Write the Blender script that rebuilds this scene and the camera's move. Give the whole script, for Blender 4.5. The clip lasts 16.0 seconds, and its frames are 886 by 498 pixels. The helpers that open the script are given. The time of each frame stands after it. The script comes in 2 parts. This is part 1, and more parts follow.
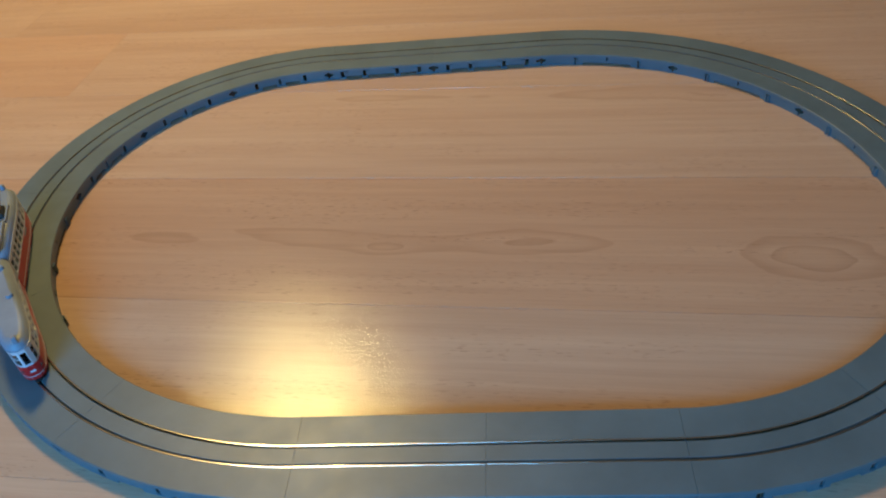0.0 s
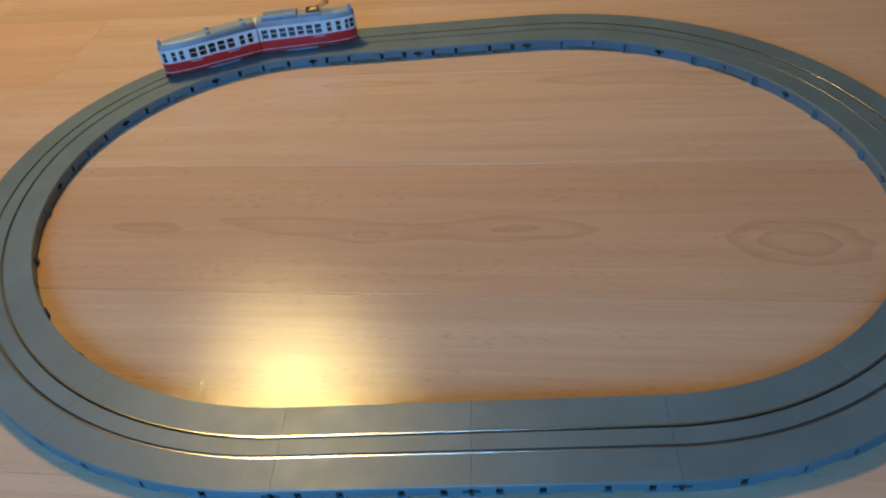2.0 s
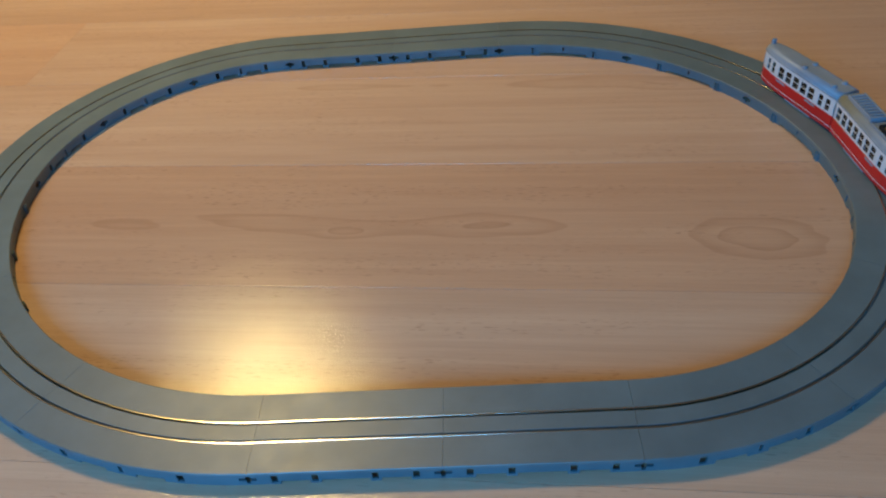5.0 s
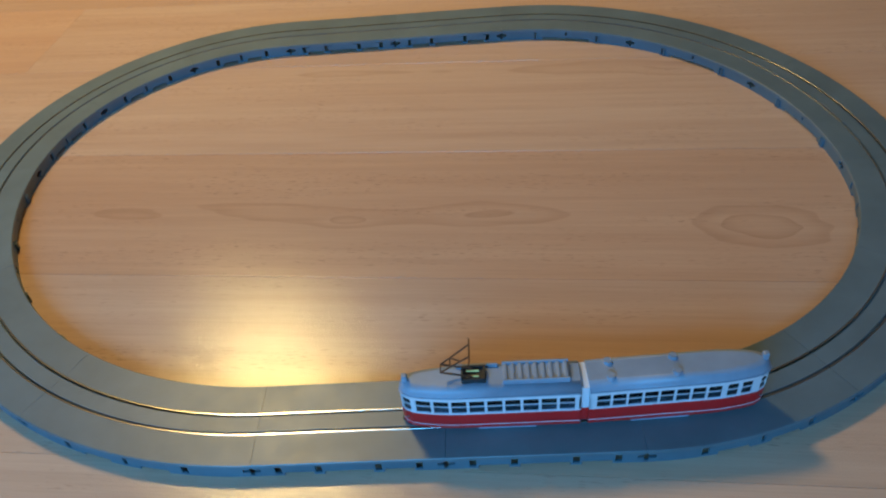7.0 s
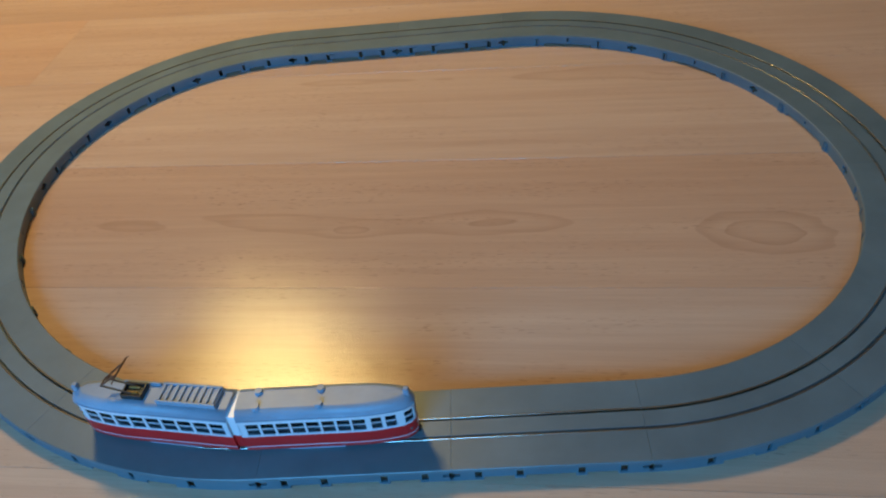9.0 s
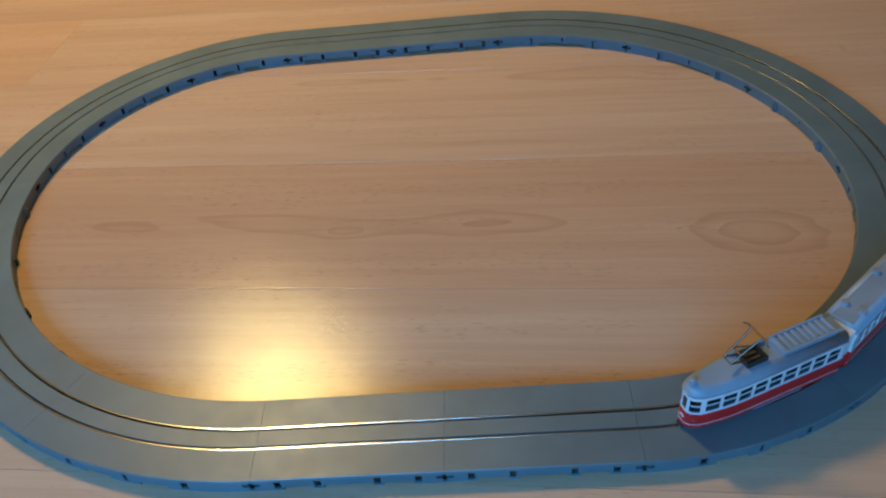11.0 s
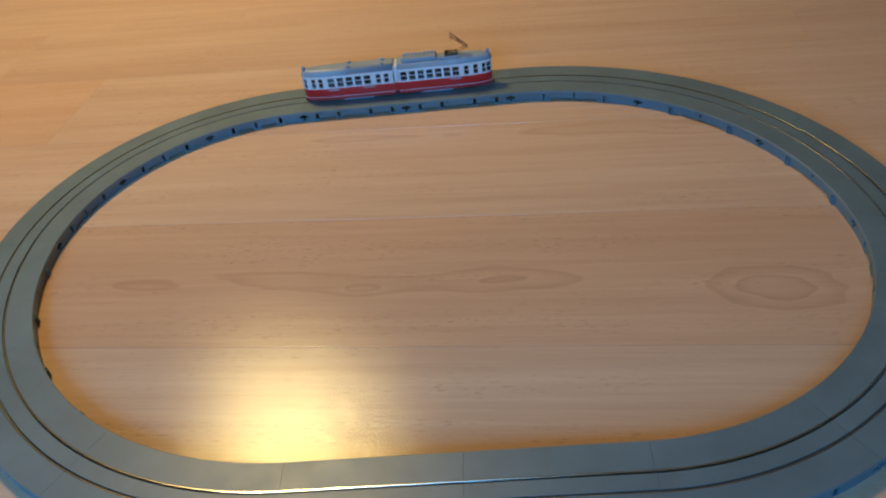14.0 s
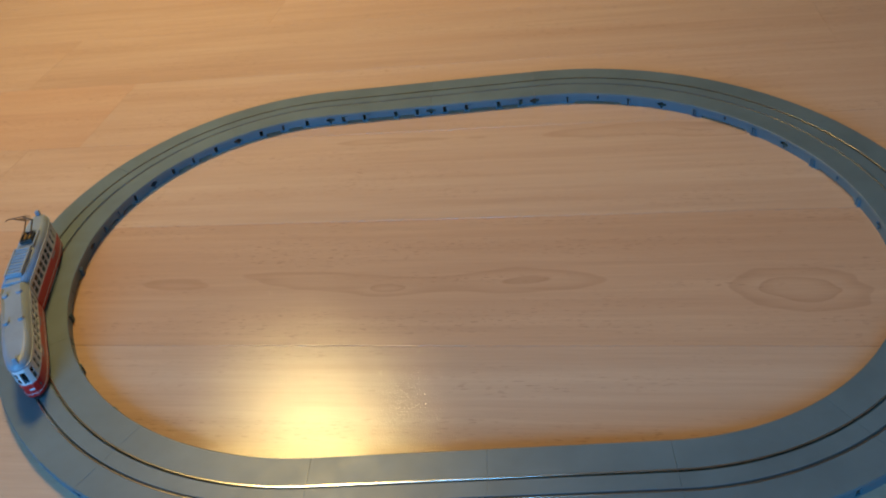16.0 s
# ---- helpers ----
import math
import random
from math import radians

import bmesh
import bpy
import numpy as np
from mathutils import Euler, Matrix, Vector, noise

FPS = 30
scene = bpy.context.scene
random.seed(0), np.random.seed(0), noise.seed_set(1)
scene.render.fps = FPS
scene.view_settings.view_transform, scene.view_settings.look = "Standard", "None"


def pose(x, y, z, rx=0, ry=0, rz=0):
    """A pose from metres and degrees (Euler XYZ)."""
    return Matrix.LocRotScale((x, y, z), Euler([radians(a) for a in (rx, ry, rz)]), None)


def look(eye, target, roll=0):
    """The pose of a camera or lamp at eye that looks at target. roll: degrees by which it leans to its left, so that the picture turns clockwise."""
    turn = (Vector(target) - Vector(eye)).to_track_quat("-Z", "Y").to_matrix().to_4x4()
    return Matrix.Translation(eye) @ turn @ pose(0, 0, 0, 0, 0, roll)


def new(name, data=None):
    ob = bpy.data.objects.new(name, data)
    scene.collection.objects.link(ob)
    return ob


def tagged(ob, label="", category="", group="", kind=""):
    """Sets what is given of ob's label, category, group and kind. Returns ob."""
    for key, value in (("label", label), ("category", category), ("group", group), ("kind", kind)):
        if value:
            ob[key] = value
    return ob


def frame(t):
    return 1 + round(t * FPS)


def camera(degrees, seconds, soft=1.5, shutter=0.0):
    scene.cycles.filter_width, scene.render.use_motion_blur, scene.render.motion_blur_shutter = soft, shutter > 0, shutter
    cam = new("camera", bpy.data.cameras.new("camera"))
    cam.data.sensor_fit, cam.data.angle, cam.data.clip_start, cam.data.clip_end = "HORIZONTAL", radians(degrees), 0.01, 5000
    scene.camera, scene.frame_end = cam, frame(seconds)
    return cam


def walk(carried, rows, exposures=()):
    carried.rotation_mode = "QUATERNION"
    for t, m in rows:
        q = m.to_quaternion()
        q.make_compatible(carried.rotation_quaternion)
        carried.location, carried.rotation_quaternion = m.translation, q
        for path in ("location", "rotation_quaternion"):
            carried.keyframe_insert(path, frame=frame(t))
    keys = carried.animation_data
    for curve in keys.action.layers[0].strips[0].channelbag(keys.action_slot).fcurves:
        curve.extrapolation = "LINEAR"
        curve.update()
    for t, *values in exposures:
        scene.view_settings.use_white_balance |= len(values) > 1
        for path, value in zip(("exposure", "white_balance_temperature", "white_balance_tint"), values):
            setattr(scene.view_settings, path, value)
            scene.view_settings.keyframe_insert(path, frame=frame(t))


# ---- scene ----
cam = camera(59.49, 16.0, soft=2.2)
# seconds, x, y, z, tilt, lean, turn
ROWS = [
    (0.0, 0.0310, -0.6530, 0.4930, 49.439, 5.629, 2.624),
    (0.5, 0.0338, -0.6508, 0.4924, 48.895, 5.807, 2.427),
    (1.0, 0.0347, -0.6505, 0.4917, 48.813, 5.782, 2.132),
    (1.5, 0.0358, -0.6477, 0.4910, 48.400, 5.684, 1.878),
    (2.0, 0.0366, -0.6475, 0.4908, 48.267, 5.611, 1.812),
    (2.5, 0.0372, -0.6448, 0.4906, 48.047, 5.591, 1.485),
    (3.0, 0.0416, -0.6387, 0.4956, 49.493, 5.465, 1.017),
    (3.5, 0.0426, -0.6405, 0.4988, 49.528, 5.419, 0.919),
    (4.0, 0.0433, -0.6470, 0.5002, 49.303, 5.310, 1.024),
    (4.5, 0.0389, -0.6701, 0.4931, 49.249, 4.685, 0.877),
    (5.0, 0.0397, -0.6744, 0.4934, 49.015, 4.372, 0.496),
    (7.5, 0.0414, -0.6655, 0.4997, 47.517, 4.974, 0.581),
    (8.0, 0.0420, -0.6641, 0.5014, 47.634, 5.303, 0.520),
    (8.5, 0.0426, -0.6639, 0.5022, 47.634, 5.407, 0.467),
    (9.0, 0.0429, -0.6631, 0.5037, 47.724, 5.442, 0.366),
    (11.5, 0.0471, -0.6603, 0.5062, 47.539, 5.369, 0.041),
    (12.0, 0.0462, -0.6554, 0.5136, 48.251, 5.354, -0.109),
    (12.5, 0.0444, -0.6548, 0.5161, 49.636, 5.471, -0.013),
    (13.0, 0.0446, -0.6548, 0.5178, 50.036, 5.855, 0.056),
    (13.5, 0.0429, -0.6545, 0.5202, 50.853, 6.122, 0.069),
    (14.0, 0.0431, -0.6562, 0.5190, 50.785, 6.299, 0.528),
    (14.5, 0.0420, -0.6594, 0.5213, 51.032, 6.556, 1.086),
    (15.0, 0.0423, -0.6630, 0.5234, 51.289, 7.049, 1.614),
    (15.5, 0.0424, -0.6644, 0.5245, 50.964, 7.182, 1.705),
    (16.0, 0.0432, -0.6653, 0.5244, 51.142, 7.263, 1.993),
]
walk(cam, [(t, pose(x, y, z, rx, ry, rz)) for t, x, y, z, rx, ry, rz in ROWS])

# ---- light: dusk sky through the window behind the camera, a warm lamp ahead ----
EXPOSURE = 0.0
scene.view_settings.exposure = EXPOSURE
world = bpy.data.worlds.new("dusk")
scene.world = world
world.use_nodes = True
wn, wl = world.node_tree.nodes, world.node_tree.links
sky = wn.new("ShaderNodeTexSky")
sky.sky_type = "NISHITA"
sky.sun_disc = False
sky.sun_elevation, sky.sun_rotation = radians(2), radians(180)
wn["Background"].inputs[1].default_value = 0.05
wl.new(sky.outputs[0], wn["Background"].inputs[0])

LAMP = (-0.69, 0.86, 1.58)


def lamp_at(name, m, color, watts, sx, sy):
    data = bpy.data.lights.new(name, "AREA")
    data.shape, data.size, data.size_y = "RECTANGLE", sx, sy
    data.color, data.energy = color, watts
    ob = new(name, data)
    ob.matrix_world = m
    return ob


lamp_at("lamp_light", pose(*LAMP), (1.0, 0.725, 0.275), 26.3, 0.27, 0.33)
lamp_at("window_light", look((-0.50, -1.62, 0.74), (-0.15, 0.0, 0.05)), (0.105, 0.46, 1.0), 34, 0.95, 0.80)


# ---- materials ----
def material(name, color, rough=0.5, metal=0.0):
    m = bpy.data.materials.new(name)
    m.use_nodes = True
    b = m.node_tree.nodes["Principled BSDF"]
    b.inputs["Base Color"].default_value = (*color, 1)
    b.inputs["Roughness"].default_value = rough
    b.inputs["Metallic"].default_value = metal
    return m, m.node_tree.nodes, m.node_tree.links, b


def mapped(nodes, links, scale, coord="Object", rot=(0, 0, 0)):
    tc = nodes.new("ShaderNodeTexCoord")
    mp = nodes.new("ShaderNodeMapping")
    mp.inputs["Scale"].default_value = scale
    mp.inputs["Rotation"].default_value = rot
    links.new(tc.outputs[coord], mp.inputs[0])
    return mp.outputs[0]


def noise_of(nodes, links, vec, scale, detail=3.0, rough=0.5, dist=0.0):
    n = nodes.new("ShaderNodeTexNoise")
    n.inputs["Scale"].default_value = scale
    n.inputs["Detail"].default_value = detail
    n.inputs["Roughness"].default_value = rough
    n.inputs["Distortion"].default_value = dist
    if vec is not None:
        links.new(vec, n.inputs["Vector"])
    return n.outputs["Fac"]


def ramp(nodes, links, fac, stops):
    r = nodes.new("ShaderNodeValToRGB")
    els = r.color_ramp.elements
    while len(els) < len(stops):
        els.new(0.5)
    for e, (p, c) in zip(els, stops):
        e.position, e.color = p, (*c, 1)
    links.new(fac, r.inputs[0])
    return r.outputs[0]


def mix(nodes, links, fac, a, b, mode="MIX"):
    m = nodes.new("ShaderNodeMix")
    m.data_type, m.blend_type = "RGBA", mode
    for sock, v in ((m.inputs[0], fac), (m.inputs[6], a), (m.inputs[7], b)):
        if isinstance(v, (int, float)):
            sock.default_value = v
        elif isinstance(v, tuple):
            sock.default_value = (*v, 1)
        else:
            links.new(v, sock)
    return m.outputs[2]


def bump(nodes, links, b, height, strength, distance):
    n = nodes.new("ShaderNodeBump")
    n.inputs["Strength"].default_value = strength
    n.inputs["Distance"].default_value = distance
    links.new(height, n.inputs["Height"])
    links.new(n.outputs[0], b.inputs["Normal"])
    return n


def maths(nodes, links, op, a, b=None):
    n = nodes.new("ShaderNodeMath")
    n.operation = op
    for sock, v in zip(n.inputs, (a, b)):
        if v is None:
            continue
        if isinstance(v, (int, float)):
            sock.default_value = v
        else:
            links.new(v, sock)
    return n.outputs[0]


def beech_material(name, tint, figures=()):
    """Beech laminate: pale, straight fine grain, short dark flecks, an embossed lacquer; figures: cathedral ovals (x, y, half length, half width)."""
    m, N, L, b = material(name, (0.6, 0.42, 0.27), 0.3)
    info = N.new("ShaderNodeObjectInfo")
    tc = N.new("ShaderNodeTexCoord")
    off = N.new("ShaderNodeCombineXYZ")
    L.new(maths(N, L, "MULTIPLY", info.outputs["Random"], 37.0), off.inputs[0])
    L.new(maths(N, L, "MULTIPLY", info.outputs["Random"], 11.0), off.inputs[1])
    add = N.new("ShaderNodeVectorMath")
    L.new(tc.outputs["Object"], add.inputs[0])
    L.new(off.outputs[0], add.inputs[1])

    def scaled(sx, sy, src=None):
        mp = N.new("ShaderNodeMapping")
        mp.inputs["Scale"].default_value = (sx, sy, 1)
        L.new(src or add.outputs[0], mp.inputs[0])
        return mp.outputs[0]

    broad = noise_of(N, L, scaled(1.3, 17.0), 1.0, 3.0, 0.55, 0.2)
    tone = ramp(N, L, broad, [(0.28, (0.575, 0.362, 0.234)), (0.5, (0.620, 0.406, 0.272)), (0.72, (0.655, 0.444, 0.304))])
    streak = noise_of(N, L, scaled(3.0, 120.0), 1.0, 4.0, 0.6)
    c = mix(N, L, 0.8, tone, ramp(N, L, streak, [(0.3, (0.91, 0.90, 0.89)), (0.65, (1.03, 1.03, 1.03))]), "MULTIPLY")
    fine = noise_of(N, L, scaled(14.0, 620.0), 1.0, 3.0, 0.6)
    c = mix(N, L, 0.6, c, ramp(N, L, fine, [(0.35, (0.93, 0.92, 0.91)), (0.6, (1.02, 1.02, 1.02))]), "MULTIPLY")
    # short dark flecks in patches
    fleck_n = noise_of(N, L, scaled(85.0, 620.0), 1.0, 1.0, 0.5)
    zone = noise_of(N, L, scaled(4.0, 26.0), 1.0, 2.0, 0.5)
    fleck = maths(N, L, "MULTIPLY", ramp(N, L, fleck_n, [(0.62, (0, 0, 0)), (0.70, (1, 1, 1))]), ramp(N, L, zone, [(0.46, (0, 0, 0)), (0.62, (1, 1, 1))]))
    c = mix(N, L, maths(N, L, "MULTIPLY", fleck, 0.5), c, (0.27, 0.14, 0.08))
    # cathedral figure: contours of a lumpy height field, dark on the inner side of each and fading outwards
    if figures:
        warp = noise_of(N, L, scaled(6.0, 24.0), 1.0, 2.0, 0.5)
        height = maths(N, L, "MULTIPLY", maths(N, L, "SUBTRACT", warp, 0.5), 0.85)
        for fx, fy, fa, fb, amount in figures:
            mp = N.new("ShaderNodeMapping")
            mp.vector_type = "TEXTURE"
            mp.inputs["Location"].default_value = (fx, fy, 0)
            mp.inputs["Scale"].default_value = (fa, fb, 1)
            L.new(tc.outputs["Object"], mp.inputs[0])
            flat = N.new("ShaderNodeVectorMath")
            flat.operation = "MULTIPLY"
            flat.inputs[1].default_value = (1, 1, 0)
            L.new(mp.outputs[0], flat.inputs[0])
            sq = N.new("ShaderNodeVectorMath")
            sq.operation = "DOT_PRODUCT"
            L.new(flat.outputs[0], sq.inputs[0])
            L.new(flat.outputs[0], sq.inputs[1])
            bell = maths(N, L, "MULTIPLY", maths(N, L, "EXPONENT", maths(N, L, "MULTIPLY", sq.outputs["Value"], -1.0)), amount)
            height = maths(N, L, "ADD", height, bell)
        steps = maths(N, L, "FRACT", maths(N, L, "MULTIPLY", height, 2.8))
        band = ramp(N, L, steps, [(0.0, (1, 1, 1)), (0.05, (0.80, 0.74, 0.69)), (0.16, (0.86, 0.82, 0.78)), (0.5, (0.95, 0.93, 0.91)), (1.0, (1.0, 1.0, 1.0))])
        near = ramp(N, L, height, [(0.30, (0, 0, 0)), (0.42, (1, 1, 1))])
        c = mix(N, L, maths(N, L, "MULTIPLY", near, 0.8), c, band, "MULTIPLY")
    shade = ramp(N, L, info.outputs["Random"], [(0.0, (0.95, 0.94, 0.93)), (1.0, (1.03, 1.03, 1.03))])
    c = mix(N, L, 1.0, c, shade, "MULTIPLY")
    c = mix(N, L, 1.0, c, tint, "MULTIPLY")
    L.new(c, b.inputs["Base Color"])
    emboss = noise_of(N, L, scaled(760.0, 840.0), 1.0, 0.8, 0.5)
    bump(N, L, b, emboss, 0.62, 0.00030)
    b.inputs["Roughness"].default_value = 0.15
    b.inputs["Specular IOR Level"].default_value = 0.68
    return m


def plastic(name, color, rough, spots=0.12):
    m, N, L, b = material(name, color, rough)
    vec = mapped(N, L, (1, 1, 1))
    big = noise_of(N, L, vec, 22.0, 4.0, 0.6)
    lo = tuple(v * (1 - spots) for v in color)
    hi = tuple(min(1, v * (1 + spots)) for v in color)
    info = N.new("ShaderNodeObjectInfo")
    c = ramp(N, L, big, [(0.3, lo), (0.7, hi)])
    tint = ramp(N, L, info.outputs["Random"], [(0, (0.95, 0.95, 0.95)), (1, (1.03, 1.03, 1.03))])
    L.new(mix(N, L, 1.0, c, tint, "MULTIPLY"), b.inputs["Base Color"])
    smear = noise_of(N, L, vec, 60.0, 3.0, 0.6)
    L.new(ramp(N, L, smear, [(0.3, (rough * 0.94,) * 3), (0.7, (rough * 1.07,) * 3)]), b.inputs["Roughness"])
    fine = noise_of(N, L, vec, 1800.0, 2.0, 0.5)
    bump(N, L, b, fine, 0.08, 0.0003)
    return m


M_BEECH = beech_material("beech_laminate", (1.0, 1.0, 1.0))
M_BEECH_RED = beech_material("beech_laminate_reddish", (0.985, 0.912, 0.845), ((0.510, 0.0980, 0.075, 0.0165, 0.52), (0.600, 0.0810, 0.075, 0.0210, 0.56), (0.604, 0.0805, 0.024, 0.0080, 0.40), (0.735, 0.0920, 0.085, 0.0250, 0.62), (0.360, 0.0940, 0.075, 0.0180, 0.56), (1.004, 0.0740, 0.068, 0.0300, 0.92)))
M_BEECH_FIGURED = beech_material("beech_laminate_figured", (1.0, 1.0, 1.0), ((0.86, 0.180, 0.14, 0.020, 0.58), (0.99, 0.165, 0.06, 0.016, 0.5), (0.55, 0.175, 0.10, 0.012, 0.5)))
M_GAP = material("joint_shadow_gap", (0.12, 0.07, 0.04), 0.8)[0]
M_DECK = plastic("grey_plastic", (0.114, 0.158, 0.172), 0.40, 0.12)
M_DECK.node_tree.nodes["Principled BSDF"].inputs["Specular IOR Level"].default_value = 0.6
M_WALLP = plastic("grey_plastic_blue_lit", (0.088, 0.150, 0.180), 0.45)
M_RAIL = material("nickel_rail", (0.55, 0.50, 0.41), 0.22, 1.0)[0]
M_RED = plastic("red_enamel", (0.60, 0.020, 0.018), 0.3, 0.06)
M_RED.node_tree.nodes["Principled BSDF"].inputs["Specular IOR Level"].default_value = 0.3
M_WHITE = plastic("white_enamel", (0.66, 0.67, 0.69), 0.3, 0.04)
M_ROOF = plastic("light_grey_roof", (0.25, 0.30, 0.36), 0.42, 0.16)
M_BLACK = plastic("black_plastic", (0.02, 0.02, 0.02), 0.4)
M_DARK = material("inside_shade", (0.012, 0.012, 0.014), 0.8)[0]
M_BRASS = material("brass", (0.65, 0.45, 0.16), 0.3, 1.0)[0]
M_STEEL = material("dark_steel_wire", (0.16, 0.10, 0.07), 0.4, 0.8)[0]
M_PLASTER = plastic("plaster", (0.52, 0.50, 0.47), 0.9, 0.05)
M_GLASS, _n, _l, _b = material("window_glass", (0.30, 0.38, 0.46), 0.04)
_b.inputs["Transmission Weight"].default_value = 1.0
_b.inputs["IOR"].default_value = 1.45
M_LENS = material("lamp_lens", (0.20, 0.14, 0.12), 0.15)[0]


# ---- mesh helpers ----
def part(name, bm, mat, parent=None, label=""):
    me = bpy.data.meshes.new(name)
    bm.to_mesh(me)
    bm.free()
    me.materials.append(mat)
    ob = new(name, me)
    if parent is not None:
        ob.parent = parent
    if label:
        tagged(ob, label)
    return ob


def empty(name, m=None):
    ob = new(name)
    ob.empty_display_size = 0.02
    if m is not None:
        ob.matrix_world = m
    return ob


def add_box(bm, x0, x1, y0, y1, z0, z1, m=None, bevel=0.0):
    r = bmesh.ops.create_cube(bm, size=1.0, matrix=Matrix.Translation(((x0 + x1) / 2, (y0 + y1) / 2, (z0 + z1) / 2)) @ Matrix.Diagonal((x1 - x0, y1 - y0, z1 - z0, 1)))
    vs = r["verts"]
    if bevel:
        es = list({e for v in vs for e in v.link_edges})
        out = bmesh.ops.bevel(bm, geom=es, offset=bevel, segments=2, affect="EDGES", profile=0.5)
        vs = list({v for f in out["faces"] for v in f.verts} | {v for v in vs if v.is_valid})
    if m is not None:
        bmesh.ops.transform(bm, matrix=m, verts=[v for v in vs if v.is_valid])
    return bm


def box(x0, x1, y0, y1, z0, z1, bevel=0.0):
    return add_box(bmesh.new(), x0, x1, y0, y1, z0, z1, None, bevel)


def add_tube(bm, a, b, r, n=8):
    a, b = Vector(a), Vector(b)
    d = b - a
    m = Matrix.Translation((a + b) / 2) @ d.to_track_quat("Z", "Y").to_matrix().to_4x4()
    bmesh.ops.create_cone(bm, cap_ends=True, segments=n, radius1=r, radius2=r, depth=d.length, matrix=m)
    return bm


def sweep(bm, profile, stations):
    """Sweeps a closed outline of (outward, up) along stations of (x, y, outward unit vector), with end caps."""
    rings = []
    for x, y, nx, ny in stations:
        rings.append([bm.verts.new((x + nx * o, y + ny * o, z)) for o, z in profile])
    n = len(profile)
    for a, b in zip(rings, rings[1:]):
        for i in range(n):
            bm.faces.new((a[i], a[(i + 1) % n], b[(i + 1) % n], b[i]))
    bm.faces.new(rings[0])
    bm.faces.new(list(reversed(rings[-1])))
    return bm


def tidy(bm):
    bmesh.ops.recalc_face_normals(bm, faces=bm.faces)
    return bm


# ---- floor of laminate planks; unseen walls and ceiling added to bounce light ----
PLANK_W, PLANK_L, PLANK_TURN, PLANK_EDGE = 0.1985, 1.285, -5.05, 0.0385
FLOOR = tagged(part("floor", box(-2.6, 2.6, -1.8, 2.6, -0.03, -0.0078), M_GAP), "beech laminate floor of long planks", "floor", kind="structure")


def plank_mesh(mat, length=PLANK_L):
    """One plank, its long edges eased by a shallow slope, as if slightly swollen at the joint."""
    bm = bmesh.new()
    sec = [(0.0001, -0.0078), (0.0001, -0.0004), (0.0003, -0.00003), (0.0011, 0.0), (PLANK_W - 0.0011, 0.0), (PLANK_W - 0.0003, -0.00003), (PLANK_W - 0.0001, -0.0004), (PLANK_W - 0.0001, -0.0078)]
    sweep(bm, sec, [(0.0, 0.0, 0.0, 1.0), (length - 0.0003, 0.0, 0.0, 1.0)])
    tidy(bm)
    me = bpy.data.meshes.new("plank")
    bm.to_mesh(me)
    bm.free()
    me.materials.append(mat)
    return me


def lay_planks():
    plain, red, figured = plank_mesh(M_BEECH), plank_mesh(M_BEECH_RED), plank_mesh(M_BEECH_FIGURED)
    turn = pose(0, 0, 0, 0, 0, PLANK_TURN)
    starts = {-2: -0.68, -1: -0.70, 0: -0.70, 1: -0.617, 2: -0.82, 3: -0.45}
    for row in range(-9, 13):
        skew = (PLANK_EDGE + (row + 0.5) * PLANK_W) * math.sin(radians(-PLANK_TURN))
        low, high = -2.56 - skew, 2.56 - skew
        first = starts.get(row, -0.9 + 0.43 * (row % 3))
        for k in (-2, -1, 0, 1, 2):
            u, v = max(low, first + k * PLANK_L), min(high, first + (k + 1) * PLANK_L)
            if v - u < 0.02:
                continue
            cut = v - u < PLANK_L - 0.001
            ob = new("plank", plank_mesh(M_BEECH_RED if (row, k) == (1, -1) else M_BEECH, v - u) if cut else figured if (row, k) == (0, 0) else red if (row, k) in ((-1, 0), (1, -1)) else plain)
            ob.parent = FLOOR
            ob.matrix_local = turn @ pose(u, PLANK_EDGE + row * PLANK_W, 0)


def build_room():
    h, a, t, south = 2.5, 2.5, 0.1, 1.7
    walls = (("wall_north", (-a, a, a, a + t, 0.001, h)), ("wall_west", (-a - t, -a, -south - t, a, 0.001, h)), ("wall_east", (a, a + t, -south - t, a, 0.001, h)))
    for name, b in walls:
        tagged(part(name, box(*b), M_PLASTER), "unseen plain plastered room wall", "wall", kind="structure")
    bm = bmesh.new()
    for b in ((-a, -1.02, 0.001, h), (0.02, a, 0.001, h), (-1.02, 0.02, 0.001, 0.30), (-1.02, 0.02, 1.18, h)):
        add_box(bm, b[0], b[1], -south - t, -south, b[2], b[3])
    tagged(part("wall_south", bm, M_PLASTER), "unseen plain plastered room wall with a window opening", "wall", kind="structure")
    tagged(part("ceiling", box(-a - t, a + t, -south - t, a + t, h + 0.001, h + 0.1), M_PLASTER), "unseen plain plaster ceiling", "ceiling", kind="structure")


build_room()


def pendant_lamp():
    """The warm hanging lamp whose light and reflection fall on the floor."""
    lamp = tagged(empty("pendant_lamp", pose(*LAMP)), "flat rectangular hanging lamp with warm light", "lamp")
    bm = bmesh.new()
    add_box(bm, -0.15, 0.15, -0.18, 0.18, 0.022, 0.040, None, 0.004)
    for b in ((-0.15, -0.14, -0.18, 0.18), (0.14, 0.15, -0.18, 0.18), (-0.14, 0.14, -0.18, -0.17), (-0.14, 0.14, 0.17, 0.18)):
        add_box(bm, *b, 0.004, 0.0215)
    part("housing", bm, M_STEEL, lamp)
    for x in (-0.06, 0.06):
        part("cord", add_tube(bmesh.new(), (x, 0, 0.038), (x, 0, 2.5 - LAMP[2]), 0.003, 8), M_BLACK, lamp)


pendant_lamp()

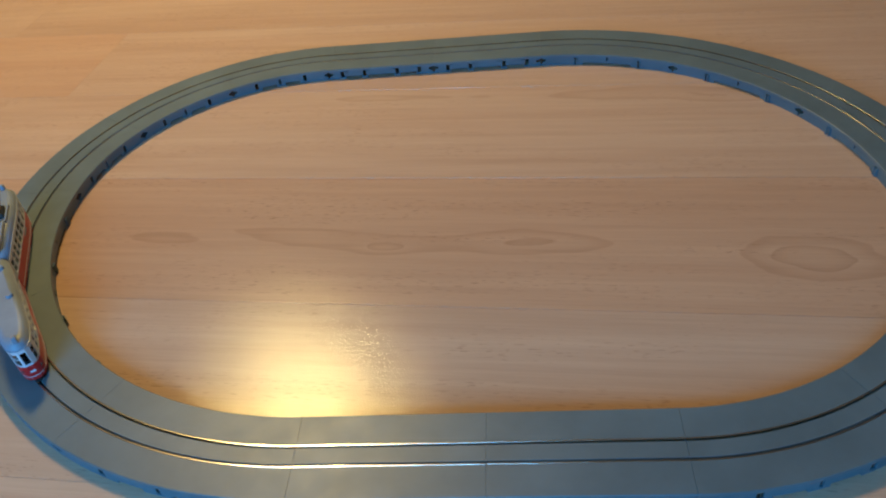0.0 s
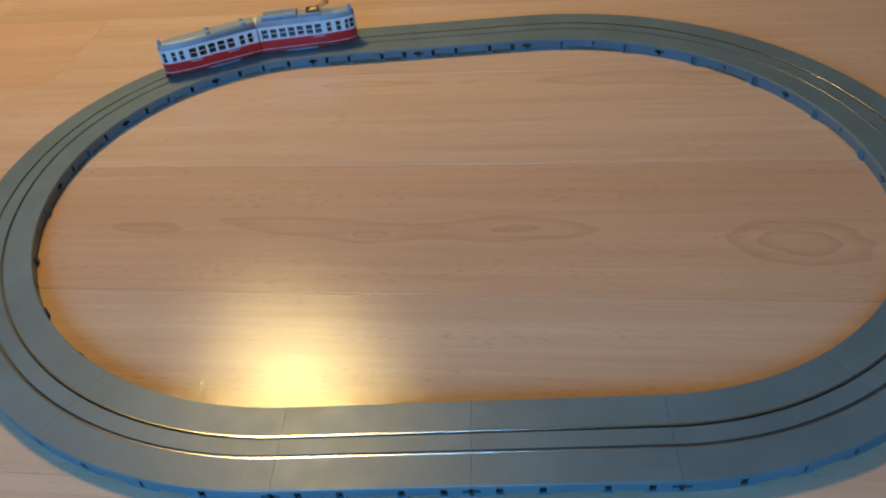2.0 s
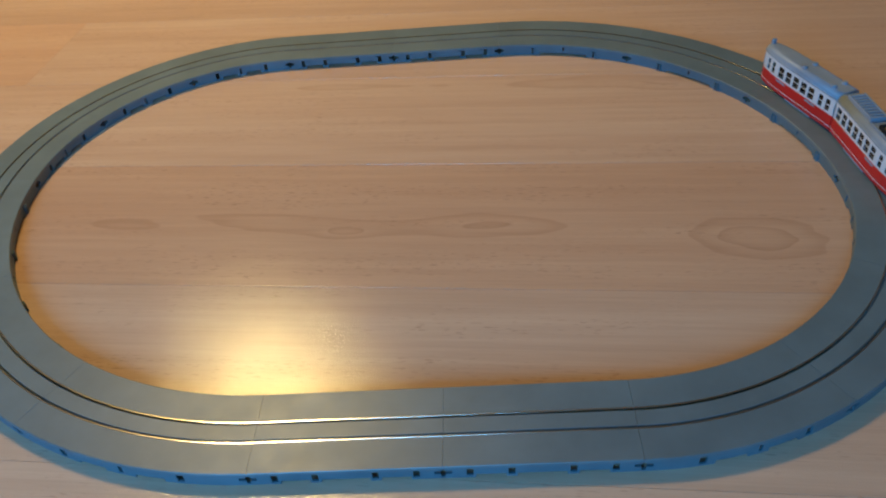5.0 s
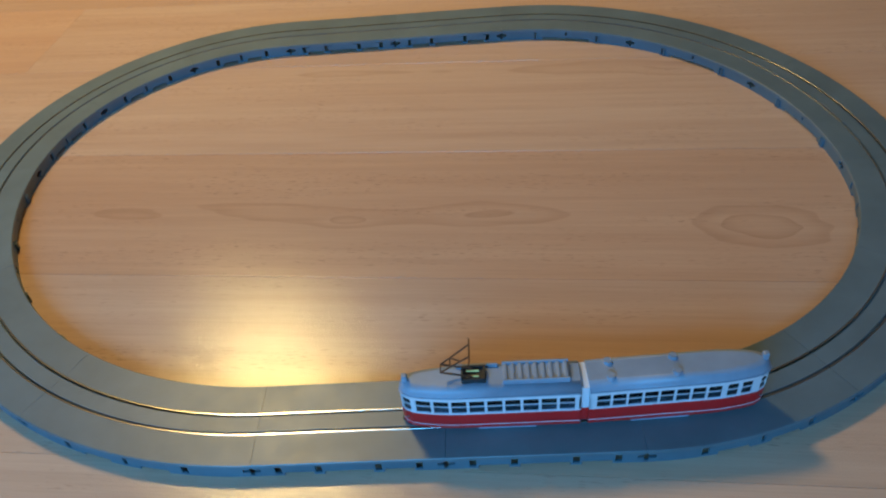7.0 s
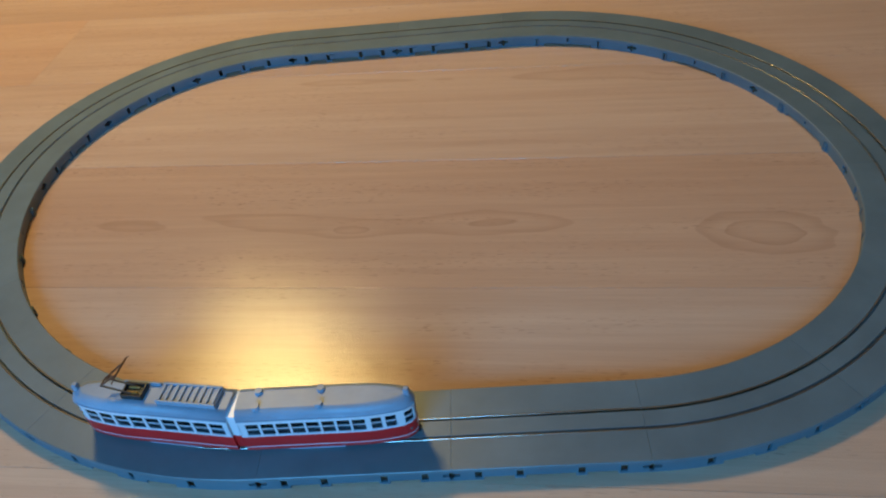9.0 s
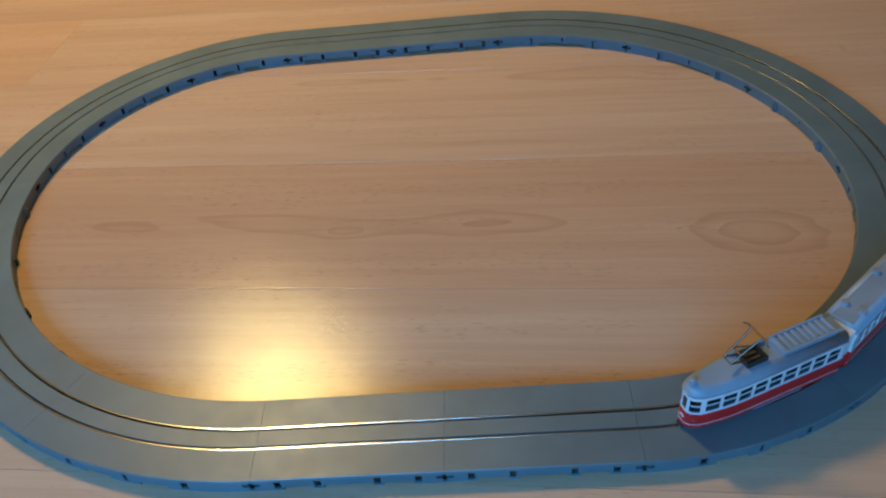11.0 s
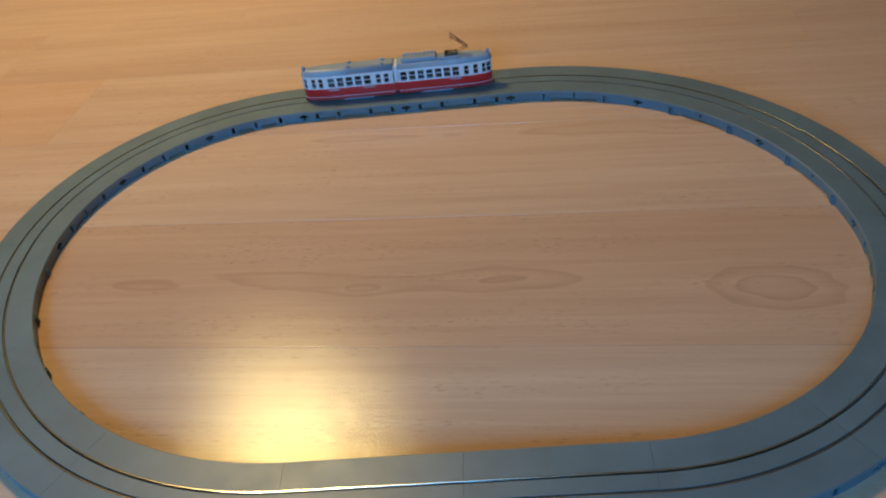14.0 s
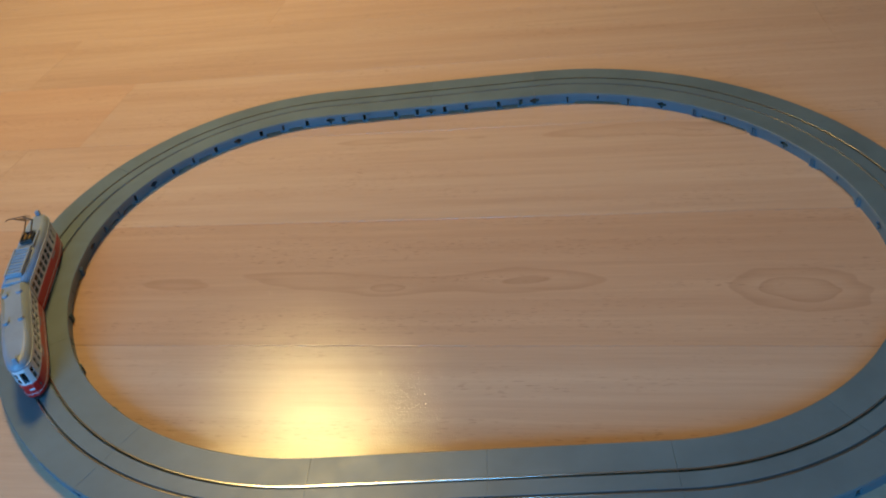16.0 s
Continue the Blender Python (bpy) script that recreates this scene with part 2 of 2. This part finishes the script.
# ---- the slot track: an oval of sixteen grey plastic pieces ----
STRAIGHT, TRACK_H, HALF_W, GAUGE = 0.1430, 0.0142, 0.0363, 0.0092
# two kinds of curve, one track's width apart in radius; half the oval's depth
R_TIGHT, R_WIDE, DEPTH = 0.2866, 0.3592, 0.3229
SHIFT = R_WIDE - R_TIGHT
# corners in clockwise order: centre x, centre y, radius, first angle
CORNERS = [(-STRAIGHT, -DEPTH + R_WIDE, R_WIDE, 270), (-STRAIGHT - SHIFT, DEPTH - R_TIGHT, R_TIGHT, 180),
           (STRAIGHT - SHIFT, DEPTH - R_WIDE, R_WIDE, 90), (STRAIGHT, -DEPTH + R_TIGHT, R_TIGHT, 0)]
QUARTERS = [radians(90) * c[2] for c in CORNERS]
LAP = 4 * STRAIGHT + sum(QUARTERS)


def on_path(s):
    """The place s metres clockwise from the middle of the near straight: x, y, outward vector, heading."""
    s %= LAP
    if s < STRAIGHT:
        return -s, -DEPTH, 0.0, -1.0, (-1.0, 0.0)
    s -= STRAIGHT
    for i, (cx, cy, r, first) in enumerate(CORNERS):
        if i == 2:
            if s < 2 * STRAIGHT:
                return CORNERS[1][0] + s, DEPTH, 0.0, 1.0, (1.0, 0.0)
            s -= 2 * STRAIGHT
        if s < QUARTERS[i]:
            a = radians(first) - s / r
            c, d = math.cos(a), math.sin(a)
            return cx + r * c, cy + r * d, c, d, (d, -c)
        s -= QUARTERS[i]
    return STRAIGHT - s, -DEPTH, 0.0, -1.0, (-1.0, 0.0)


def joints():
    """Where the sixteen pieces meet: three thirty-degree curves to each corner, two straights to each side."""
    out, s = [0.0, STRAIGHT], STRAIGHT
    for i, q in enumerate(QUARTERS):
        if i == 2:
            out += [s + STRAIGHT, s + 2 * STRAIGHT]
            s += 2 * STRAIGHT
        out += [s + q * k / 3 for k in (1, 2, 3)]
        s += q
    return out


JOINTS = joints()


def stations(s0, s1, step=0.006):
    n = max(2, int(math.ceil((s1 - s0) / step)) + 1)
    return [on_path(s0 + (s1 - s0) * i / (n - 1))[:4] for i in range(n)]


def deck_profile():
    h, w, g = TRACK_H, HALF_W, GAUGE
    b = h - 0.0034
    top = [(-w, b), (-w, h - 0.0006), (-w + 0.0006, h),
           (-g - 0.0007, h), (-g - 0.0007, h - 0.0026), (-g + 0.0024, h - 0.0026), (-g + 0.0024, h),
           (g - 0.0024, h), (g - 0.0024, h - 0.0026), (g + 0.0007, h - 0.0026), (g + 0.0007, h),
           (w - 0.0006, h), (w, h - 0.0006), (w, b)]
    return top


def rail_profile(side):
    c, h = side * GAUGE, TRACK_H
    return [(c - 0.0006, h - 0.0026), (c - 0.0006, h + 0.00005), (c - 0.00044, h + 0.0002), (c + 0.00044, h + 0.0002), (c + 0.0006, h + 0.00005), (c + 0.0006, h - 0.0026)]


def side_wall(s0, s1, side, slots):
    """The side skirt between two joints, one moulded panel with square notches, slits along the floor, and the halves of the cross-shaped clip holes at its ends."""
    n, top = s1 - s0, TRACK_H - 0.0034
    holes = [(0.0, 0.0016, 0.0018, 0.0102), (0.0016, 0.0062, 0.0050, 0.0086), (n - 0.0062, n - 0.0016, 0.0050, 0.0086), (n - 0.0016, n, 0.0018, 0.0102)]
    holes += [(n * u - half, n * u + half, z0, z1) for u, half, z0, z1 in slots]
    cuts = sorted({0.0, n} | {c for h in holes for c in h[:2]})
    along = []
    for a, b in zip(cuts, cuts[1:]):
        k = max(1, int(math.ceil((b - a) / 0.007)))
        along += [a + (b - a) * q / k for q in range(k)]
    along.append(n)
    levels = sorted({0.0, top} | {min(z, top) for h in holes for z in h[2:]})
    bm, verts = bmesh.new(), {}

    def vert(i, k, t):
        key = (i, k, t)
        if key not in verts:
            x, y, nx, ny, _ = on_path(s0 + along[i])
            o = side * (HALF_W - (0.0003 if t else 0.0021))
            verts[key] = bm.verts.new((x + nx * o, y + ny * o, levels[k]))
        return verts[key]

    def solid(i, k):
        if not (0 <= i < len(along) - 1 and 0 <= k < len(levels) - 1):
            return False
        m, z = (along[i] + along[i + 1]) / 2, (levels[k] + levels[k + 1]) / 2
        return not any(a < m < b and c < z < d for a, b, c, d in holes)

    for i in range(len(along) - 1):
        for k in range(len(levels) - 1):
            if not solid(i, k):
                continue
            for t in (0, 1):
                bm.faces.new([vert(*p, t) for p in ((i, k), (i + 1, k), (i + 1, k + 1), (i, k + 1))])
            for other, p, q in (((i - 1, k), (i, k), (i, k + 1)), ((i + 1, k), (i + 1, k), (i + 1, k + 1)), ((i, k - 1), (i, k), (i + 1, k)), ((i, k + 1), (i, k + 1), (i + 1, k + 1))):
                if not solid(*other):
                    bm.faces.new((vert(*p, 0), vert(*q, 0), vert(*q, 1), vert(*p, 1)))
    return tidy(bm)


NOTCH, SLIT = (0.0022, 0.0104), (0.0, 0.0036)
STRAIGHT_SLOTS = [(0.135, 0.0025, *NOTCH), (0.24, 0.011, *SLIT), (0.345, 0.0025, *NOTCH), (0.50, 0.018, *SLIT), (0.655, 0.0025, *NOTCH), (0.76, 0.011, *SLIT), (0.865, 0.0025, *NOTCH)]
POST_SLOTS = [(0.26, 0.0012, 0.0010, 0.0090), (0.50, 0.0013, 0.0060, 0.0108), (0.50, 0.034, 0.0, 0.0028), (0.74, 0.0012, 0.0010, 0.0090)]
CURVE_SLOTS = [(0.25, 0.0025, *NOTCH), (0.375, 0.011, *SLIT), (0.49, 0.0015, *NOTCH), (0.62, 0.011, *SLIT), (0.75, 0.0025, *NOTCH)]


def build_track():
    track = tagged(empty("slot_track"), "oval of grey plastic toy tram track with metal rails", "toy track")
    n = len(JOINTS)
    for i in range(n):
        s0 = JOINTS[i] + 0.00012
        s1 = (JOINTS[(i + 1) % n] + (LAP if i == n - 1 else 0)) - 0.00012
        straight = i in (0, n - 1, 7, 8)
        wide = i in (1, 2, 3, 9, 10, 11)
        piece = part("track_piece", tidy(sweep(bmesh.new(), deck_profile(), stations(s0, s1))), M_DECK, track)
        for side in (-1, 1):
            part("rail", tidy(sweep(bmesh.new(), rail_profile(side), stations(s0 + 0.0003, s1 - 0.0003))), M_RAIL, piece, "thin bright metal rail")
            part("side_wall", side_wall(s0, s1, side, STRAIGHT_SLOTS if straight else POST_SLOTS if wide and side < 0 else CURVE_SLOTS), M_WALLP, piece)
        if straight:
            tabs = tuple((u, 0.0030, 0.0012, 0.0060, 0.0106) for u in (0.17, 0.38, 0.62, 0.83))
        elif wide:
            tabs = tuple((u + v, 0.0008, 0.0020, 0.0, 0.0092) for u in (0.26, 0.74) for v in (-0.011, 0.011))
        else:
            tabs = ()
        for u, half, depth, z0, z1 in tabs:
            x, y, nx, ny, _ = on_path(s0 + (s1 - s0) * u)
            m = Matrix.Translation((x, y, 0)) @ Matrix.Rotation(math.atan2(ny, nx), 4, "Z")
            bm = add_box(bmesh.new(), -HALF_W - depth, -HALF_W + 0.0004, -half, half, z0, z1, m)
            part("tab", bm, M_WALLP, piece)
    return track


build_track()

# ---- the toy tram ----
CAR_L, CAR_W, BOGIE = 0.131, 0.0135, 0.092
Z0, Z_STRIPE, Z_RED, Z_WIN0, Z_WIN1, Z_GUT, Z_TOP = 0.0030, 0.0074, 0.0200, 0.0220, 0.0350, 0.0388, 0.0465
SIDE = [(0.0027, CAR_W), (0.088, CAR_W), (0.097, 0.0132), (0.1065, 0.0123), (0.1160, 0.0110), (0.1235, 0.0094), (0.1285, 0.0066), (0.131, 0.0030)]


def outline(inset=0.0, x0=None):
    """The car's plan, from its joint end along one side, round the cab and back: points (x, y)."""
    side = [((x0 if x0 is not None and i == 0 else x) - inset * max(0.0, (x - 0.085) / 0.046), max(y - inset, 0.001)) for i, (x, y) in enumerate(SIDE)]
    return side + [(x, -y) for x, y in reversed(side)]


def loft(bm, levels, cap_bottom=True, cap_top=True):
    """Joins plans at rising heights: levels of (z, points)."""
    rings = [[bm.verts.new((x, y, z)) for x, y in pts] for z, pts in levels]
    n = len(rings[0])
    for a, b in zip(rings, rings[1:]):
        for i in range(n):
            bm.faces.new((a[i], a[(i + 1) % n], b[(i + 1) % n], b[i]))
    if cap_bottom:
        bm.faces.new(list(reversed(rings[0])))
    if cap_top:
        bm.faces.new(rings[-1])
    return bm


def side_point(x, side):
    """The point of the car's side at x, and its direction."""
    for (xa, ya), (xb, yb) in zip(SIDE, SIDE[1:]):
        if xa <= x <= xb:
            k = (x - xa) / (xb - xa)
            return Vector((x, side * (ya + k * (yb - ya)), 0)), Vector((xb - xa, side * (yb - ya), 0)).normalized()
    return Vector((x, side * SIDE[-1][1], 0)), Vector((0, -side, 0))


def slab(bm, p, q, out, z0, z1, t0, t1):
    """An upright slab from p to q in plan, between t0 and t1 along the outward vector."""
    vs = []
    for z in (z0, z1):
        for pt, t in ((p, t0), (q, t0), (q, t1), (p, t1)):
            vs.append(bm.verts.new((pt.x + out.x * t, pt.y + out.y * t, z)))
    for f in ((0, 1, 2, 3), (7, 6, 5, 4), (0, 4, 5, 1), (1, 5, 6, 2), (2, 6, 7, 3), (3, 7, 4, 0)):
        bm.faces.new([vs[i] for i in f])


def window_strip(section, side, spans, wall_bm):
    """Fills the window band of one side: posts of the wall between the openings, and a pane and a bar in each opening."""
    edges = sorted({x for x, _ in SIDE} | {e for ab in spans for e in ab})
    for a, b in zip(edges, edges[1:]):
        mid = (a + b) / 2
        p, d = side_point(mid, side)
        p0, p1 = p - d * ((b - a) / 2 / abs(d.x)), p + d * ((b - a) / 2 / abs(d.x))
        out = Vector((d.y, -d.x, 0)) * -side
        if any(u - 1e-6 <= mid <= v + 1e-6 for u, v in spans):
            bm = bmesh.new()
            slab(bm, p0, p1, out, Z_WIN0, Z_WIN1, -0.0011, -0.0007)
            part("window_pane", tidy(bm), M_GLASS, section, "dark glossy window pane")
            slab(wall_bm, p0, p1, out, (Z_WIN0 + Z_WIN1) / 2 - 0.0001, (Z_WIN0 + Z_WIN1) / 2 + 0.0006, -0.0007, -0.0001)
        else:
            slab(wall_bm, p0, p1, out, Z_WIN0, Z_WIN1, -0.0012, 0.0)


def build_section(name, label, parent, left, right):
    section = empty(name)
    section.parent = parent
    tagged(section, label)
    full = outline()
    # lower body
    bm = loft(bmesh.new(), [(Z0, outline(0.0008)), (Z0 + 0.001, outline(0.0)), (Z_RED, full)])
    part("lower_body", tidy(bm), M_RED, section)
    bm = loft(bmesh.new(), [(Z_STRIPE, outline(-0.00015)), (Z_STRIPE + 0.0007, outline(-0.00015))])
    part("stripe", tidy(bm), M_WHITE, section, "thin white trim line")
    # upper body: sill band, window band, lintel band
    bm = loft(bmesh.new(), [(Z_RED, full), (Z_WIN0, full)])
    loft(bm, [(Z_WIN1, full), (Z_GUT, full)])
    for side, spans in ((1, left), (-1, right)):
        window_strip(section, side, spans, bm)
    # cab front: centre post and two panes
    front = bmesh.new()
    slab(bm, Vector((0.131, 0.0030, 0)), Vector((0.131, 0.0024, 0)), Vector((1, 0, 0)), Z_WIN0, Z_WIN1, -0.0012, 0.0)
    slab(bm, Vector((0.131, -0.0024, 0)), Vector((0.131, -0.0030, 0)), Vector((1, 0, 0)), Z_WIN0, Z_WIN1, -0.0012, 0.0)
    slab(front, Vector((0.131, 0.0024, 0)), Vector((0.131, -0.0024, 0)), Vector((1, 0, 0)), Z_WIN0, Z_WIN1, -0.0011, -0.0007)
    part("window_pane", tidy(front), M_GLASS, section, "dark glossy window pane")
    # joint end wall
    add_box(bm, 0.0027, 0.0039, -CAR_W, CAR_W, Z_WIN0, Z_WIN1)
    part("upper_body", tidy(bm), M_WHITE, section)
    part("interior_shade", loft(bmesh.new(), [(Z_WIN0 + 0.0002, outline(0.004)), (Z_WIN0 + 0.0095, outline(0.004))]), M_DARK, section)
    # roof: a lip over the gutter and rounded shoulders
    lev = [(Z_GUT, outline(-0.0006)), (Z_GUT + 0.0008, outline(-0.0006))]
    for k in range(7):
        a = radians(15 * k)
        lev.append((Z_GUT + 0.0010 + (Z_TOP - Z_GUT - 0.0010) * math.sin(a), outline(0.0058 * (1 - math.cos(a)))))
    bm = tidy(loft(bmesh.new(), lev))
    for f in bm.faces:
        f.smooth = len(f.verts) == 4 and max(v.co.z for v in f.verts) > Z_GUT + 0.0012
    roof = part("roof", bm, M_ROOF, section)
    # skirt plate between the bogies
    for side in (1, -1):
        y = side * (CAR_W - 0.0006)
        part("skirt_plate", box(0.034, 0.076, min(y, y - side * 0.0008), max(y, y - side * 0.0008), 0.0012, Z0 + 0.0012), M_ROOF, section, "light grey skirt plate")
    # bogie
    bm = box(BOGIE - 0.012, BOGIE + 0.012, -0.0075, 0.0075, 0.0018, Z0 + 0.0006, 0.0005)
    bogie = part("bogie", bm, M_BLACK, section)
    for x in (BOGIE - 0.009, BOGIE + 0.009):
        for side in (1, -1):
            bm = add_tube(bmesh.new(), (x, side * 0.0082, 0.0044), (x, side * 0.0102, 0.0044), 0.0043, 20)
            part("wheel", bm, M_STEEL, bogie)
    # lamps and number bar on the cab
    for y in (0.0052, -0.0052):
        p, d = side_point(0.1268, 1 if y > 0 else -1)
        o = Vector((d.y, -d.x, 0)) * (-1 if y > 0 else 1)
        c = p + Vector((0, 0, 0.0135))
        part("headlight", add_tube(bmesh.new(), c - o * 0.0004, c + o * 0.0006, 0.0011, 16), M_LENS, section, "round clear headlight")
    part("number_bar", box(0.1309, 0.1313, -0.0022, 0.0022, 0.0125, 0.0147), M_WHITE, section, "small white number bar")
    part("buffer", box(0.127, 0.1325, -0.0028, 0.0028, 0.0016, 0.0040, 0.0004), M_BLACK, section)
    bm = box(0.1245, 0.1288, -0.0023, 0.0023, Z_TOP - 0.0050, Z_TOP + 0.0050, 0.0010)
    part("roof_lamp", bm, M_ROOF, section, "small boxy roof lamp")
    return section, roof


def wins(first, count, pitch, width):
    return [(first + i * pitch, first + i * pitch + width) for i in range(count)]


def build_tram():
    tram = tagged(empty("toy_tram"), "red and white articulated toy tram with grey roofs", "toy tram")
    front, _ = build_section("front_section", "car with pantograph and ribbed roof box", tram,
                             wins(0.0068, 9, 0.0128, 0.0108) + [(0.1238, 0.1300)], wins(0.0062, 7, 0.0119, 0.0088) + [(0.0935, 0.0995), (0.1060, 0.1120), (0.1180, 0.1225), (0.1238, 0.1300)])
    rear, _ = build_section("rear_section", "car with a plain grey roof and four round vents", tram,
                            wins(0.0100, 2, 0.0110, 0.0065) + wins(0.0350, 5, 0.0125, 0.0092) + [(0.1015, 0.1073), (0.1118, 0.1172), (0.1240, 0.1284)], wins(0.0080, 8, 0.01115, 0.0095) + [(0.0995, 0.1073), (0.1100, 0.1178), (0.1238, 0.1300)])
    # ribbed box on the front roof
    z = Z_TOP
    bx = part("roof_box", box(0.0100, 0.0570, -0.0086, 0.0086, z - 0.0002, z + 0.0030, 0.0006), M_ROOF, front)
    for y in (-0.0080, 0.0080):
        part("side_rail", box(0.0100, 0.0570, y - 0.0009, y + 0.0009, z + 0.0028, z + 0.0048, 0.0004), M_ROOF, bx)
    for i in range(9):
        x = 0.0112 + i * 0.0053
        part("slat", box(x, x + 0.0027, -0.0070, 0.0070, z + 0.0028, z + 0.0046, 0.0005), M_ROOF, bx)
    part("roof_ridge", box(0.0600, 0.0900, -0.0098, -0.0078, z - 0.0006, z + 0.0026, 0.0005), M_ROOF, front)
    # pantograph on its black base, an open tray; brass rods stand in for yellow lamp glints
    pan = part("pantograph_base", box(0.0690, 0.0860, -0.0064, 0.0064, z - 0.0002, z + 0.0022, 0.0006), M_BLACK, front, "black pantograph base box")
    for b in ((0.0690, 0.0704, -0.0064, 0.0064), (0.0846, 0.0860, -0.0064, 0.0064), (0.0705, 0.0845, -0.0064, -0.0052), (0.0705, 0.0845, 0.0052, 0.0064)):
        part("rim", box(*b, z + 0.0020, z + 0.0048, 0.0003), M_BLACK, pan)
    for y in (-0.0024, 0.0024):
        part("glint_rod", add_tube(bmesh.new(), (0.0735, y, z + 0.0034), (0.0825, y, z + 0.0034), 0.0009, 10), M_BRASS, pan, "small brass rod for a yellow lamp glint")
    # light plates along the upper edge of the red side
    for car, side, xs in ((front, -1, ((0.074, 0.089),)), (rear, 1, ((0.030, 0.046), (0.080, 0.095)))):
        for u, v in xs:
            y = side * CAR_W
            part("side_plate", box(u, v, min(y, y + side * 0.0003), max(y, y + side * 0.0003), Z_RED - 0.0032, Z_RED - 0.0012), M_ROOF, car, "pale grey lettering plate")
    bm = bmesh.new()
    knee, head = (0.1000, z + 0.0105), (0.0790, z + 0.0285)
    for y in (-0.0036, 0.0036):
        add_tube(bm, (0.0780, y, z + 0.0042), (knee[0], y, knee[1]), 0.00075, 6)
        add_tube(bm, (knee[0], y, knee[1]), (head[0], y * 1.5, head[1]), 0.00070, 6)
    add_tube(bm, (knee[0], -0.0042, knee[1]), (knee[0], 0.0042, knee[1]), 0.00060, 6)
    add_tube(bm, (0.0930, -0.0042, z + 0.0165), (0.0930, 0.0042, z + 0.0165), 0.00065, 6)
    add_tube(bm, (0.0930, -0.0042, z + 0.0165), (0.0850, 0.0050, z + 0.0233), 0.00060, 6)
    part("pantograph_arm", bm, M_STEEL, front, "thin wire pantograph arm")
    bm = bmesh.new()
    add_tube(bm, (head[0], -0.0095, head[1]), (head[0], 0.0095, head[1]), 0.00070, 6)
    add_tube(bm, (head[0], 0.0095, head[1]), (head[0] + 0.0008, 0.0130, head[1] - 0.0022), 0.0005, 6)
    add_tube(bm, (head[0], -0.0095, head[1]), (head[0] + 0.0008, -0.0130, head[1] - 0.0022), 0.0005, 6)
    part("pantograph_head", bm, M_STEEL, front, "thin contact bow")
    # round vents on the rear roof
    for x, y in ((0.018, 0.0068), (0.018, -0.0068), (0.064, 0.0068), (0.064, -0.0068)):
        bm = bmesh.new()
        bmesh.ops.create_cone(bm, cap_ends=True, segments=16, radius1=0.0034, radius2=0.0027, depth=0.0034, matrix=Matrix.Translation((x, y, z + 0.0006)))
        part("roof_vent", bm, M_ROOF, rear)
    # bellows and middle bogie
    bm = bmesh.new()
    bmesh.ops.create_cone(bm, cap_ends=True, segments=28, radius1=0.0116, radius2=0.0116, depth=0.0226, matrix=Matrix.Translation((0, 0, 0.0314)))
    part("bellows", bm, M_WHITE, tram, "white joint drum between the cars")
    bm = bmesh.new()
    bmesh.ops.create_cone(bm, cap_ends=True, segments=28, radius1=0.0116, radius2=0.0116, depth=0.0140, matrix=Matrix.Translation((0, 0, 0.0131)))
    part("bellows_skirt", bm, M_RED, tram, "red lower part of the joint drum")
    bogie = part("middle_bogie", box(-0.012, 0.012, -0.0075, 0.0075, 0.0018, 0.0055, 0.0005), M_BLACK, tram)
    for x in (-0.009, 0.009):
        for side in (1, -1):
            part("wheel", add_tube(bmesh.new(), (x, side * 0.0082, 0.0044), (x, side * 0.0102, 0.0044), 0.0043, 20), M_STEEL, bogie)
    return tram, rear


TRAM, REAR = build_tram()

lay_planks()

# seconds, metres travelled by the tram's joint clockwise round the oval
RUN = [
    (0.0, 0.5260), (0.5, 0.6710), (1.0, 0.8120), (1.5, 0.9495), (2.0, 1.0850), (2.5, 1.2245), (3.0, 1.3680), (3.5, 1.5070),
    (4.0, 1.6480), (4.5, 1.7925), (5.0, 1.9340), (5.5, 2.0765), (6.0, 2.2160), (6.5, 2.3555), (7.0, 2.5000), (7.5, 2.6498),
    (8.0, 2.7533), (8.5, 2.7553), (9.0, 2.7553), (9.4, 2.7553), (9.8, 2.7183), (10.3, 2.5595), (10.9, 2.3350), (11.5, 2.1270),
    (12.0, 1.9775), (12.5, 1.8130), (13.0, 1.6405), (13.5, 1.4655), (14.0, 1.2900), (14.5, 1.1090), (15.0, 0.9310), (15.5, 0.7585),
    (16.0, 0.5780),
]


def travelled(t):
    """Smooth monotone interpolation of RUN."""
    i = max(0, min(len(RUN) - 2, next((k for k in range(len(RUN) - 1) if RUN[k + 1][0] >= t), len(RUN) - 2)))

    def slope(k):
        if k <= 0 or k >= len(RUN) - 1:
            k = min(max(k, 1), len(RUN) - 2)
        (ta, a), (tb, b), (tc, c) = RUN[k - 1], RUN[k], RUN[k + 1]
        m0, m1 = (b - a) / (tb - ta), (c - b) / (tc - tb)
        return 0.0 if m0 * m1 <= 0 else 2 * m0 * m1 / (m0 + m1)

    (t0, a), (t1, b) = RUN[i], RUN[i + 1]
    h = t1 - t0
    u = (t - t0) / h
    return (2 * u ** 3 - 3 * u ** 2 + 1) * a + (u ** 3 - 2 * u ** 2 + u) * h * slope(i) + (3 * u ** 2 - 2 * u ** 3) * b + (u ** 3 - u ** 2) * h * slope(i + 1)


def motions():
    whole, bend = [], []
    for k in range(161):
        t = k / 10
        s = travelled(t)
        j, f, r = (on_path(s + d) for d in (0.0, BOGIE, -BOGIE))
        ahead = math.degrees(math.atan2(f[1] - j[1], f[0] - j[0]))
        behind = math.degrees(math.atan2(r[1] - j[1], r[0] - j[0]))
        whole.append((t, pose(j[0], j[1], TRACK_H, 0, 0, ahead)))
        bend.append((t, pose(0, 0, 0, 0, 0, behind - ahead)))
    walk(TRAM, whole)
    walk(REAR, bend)


motions()
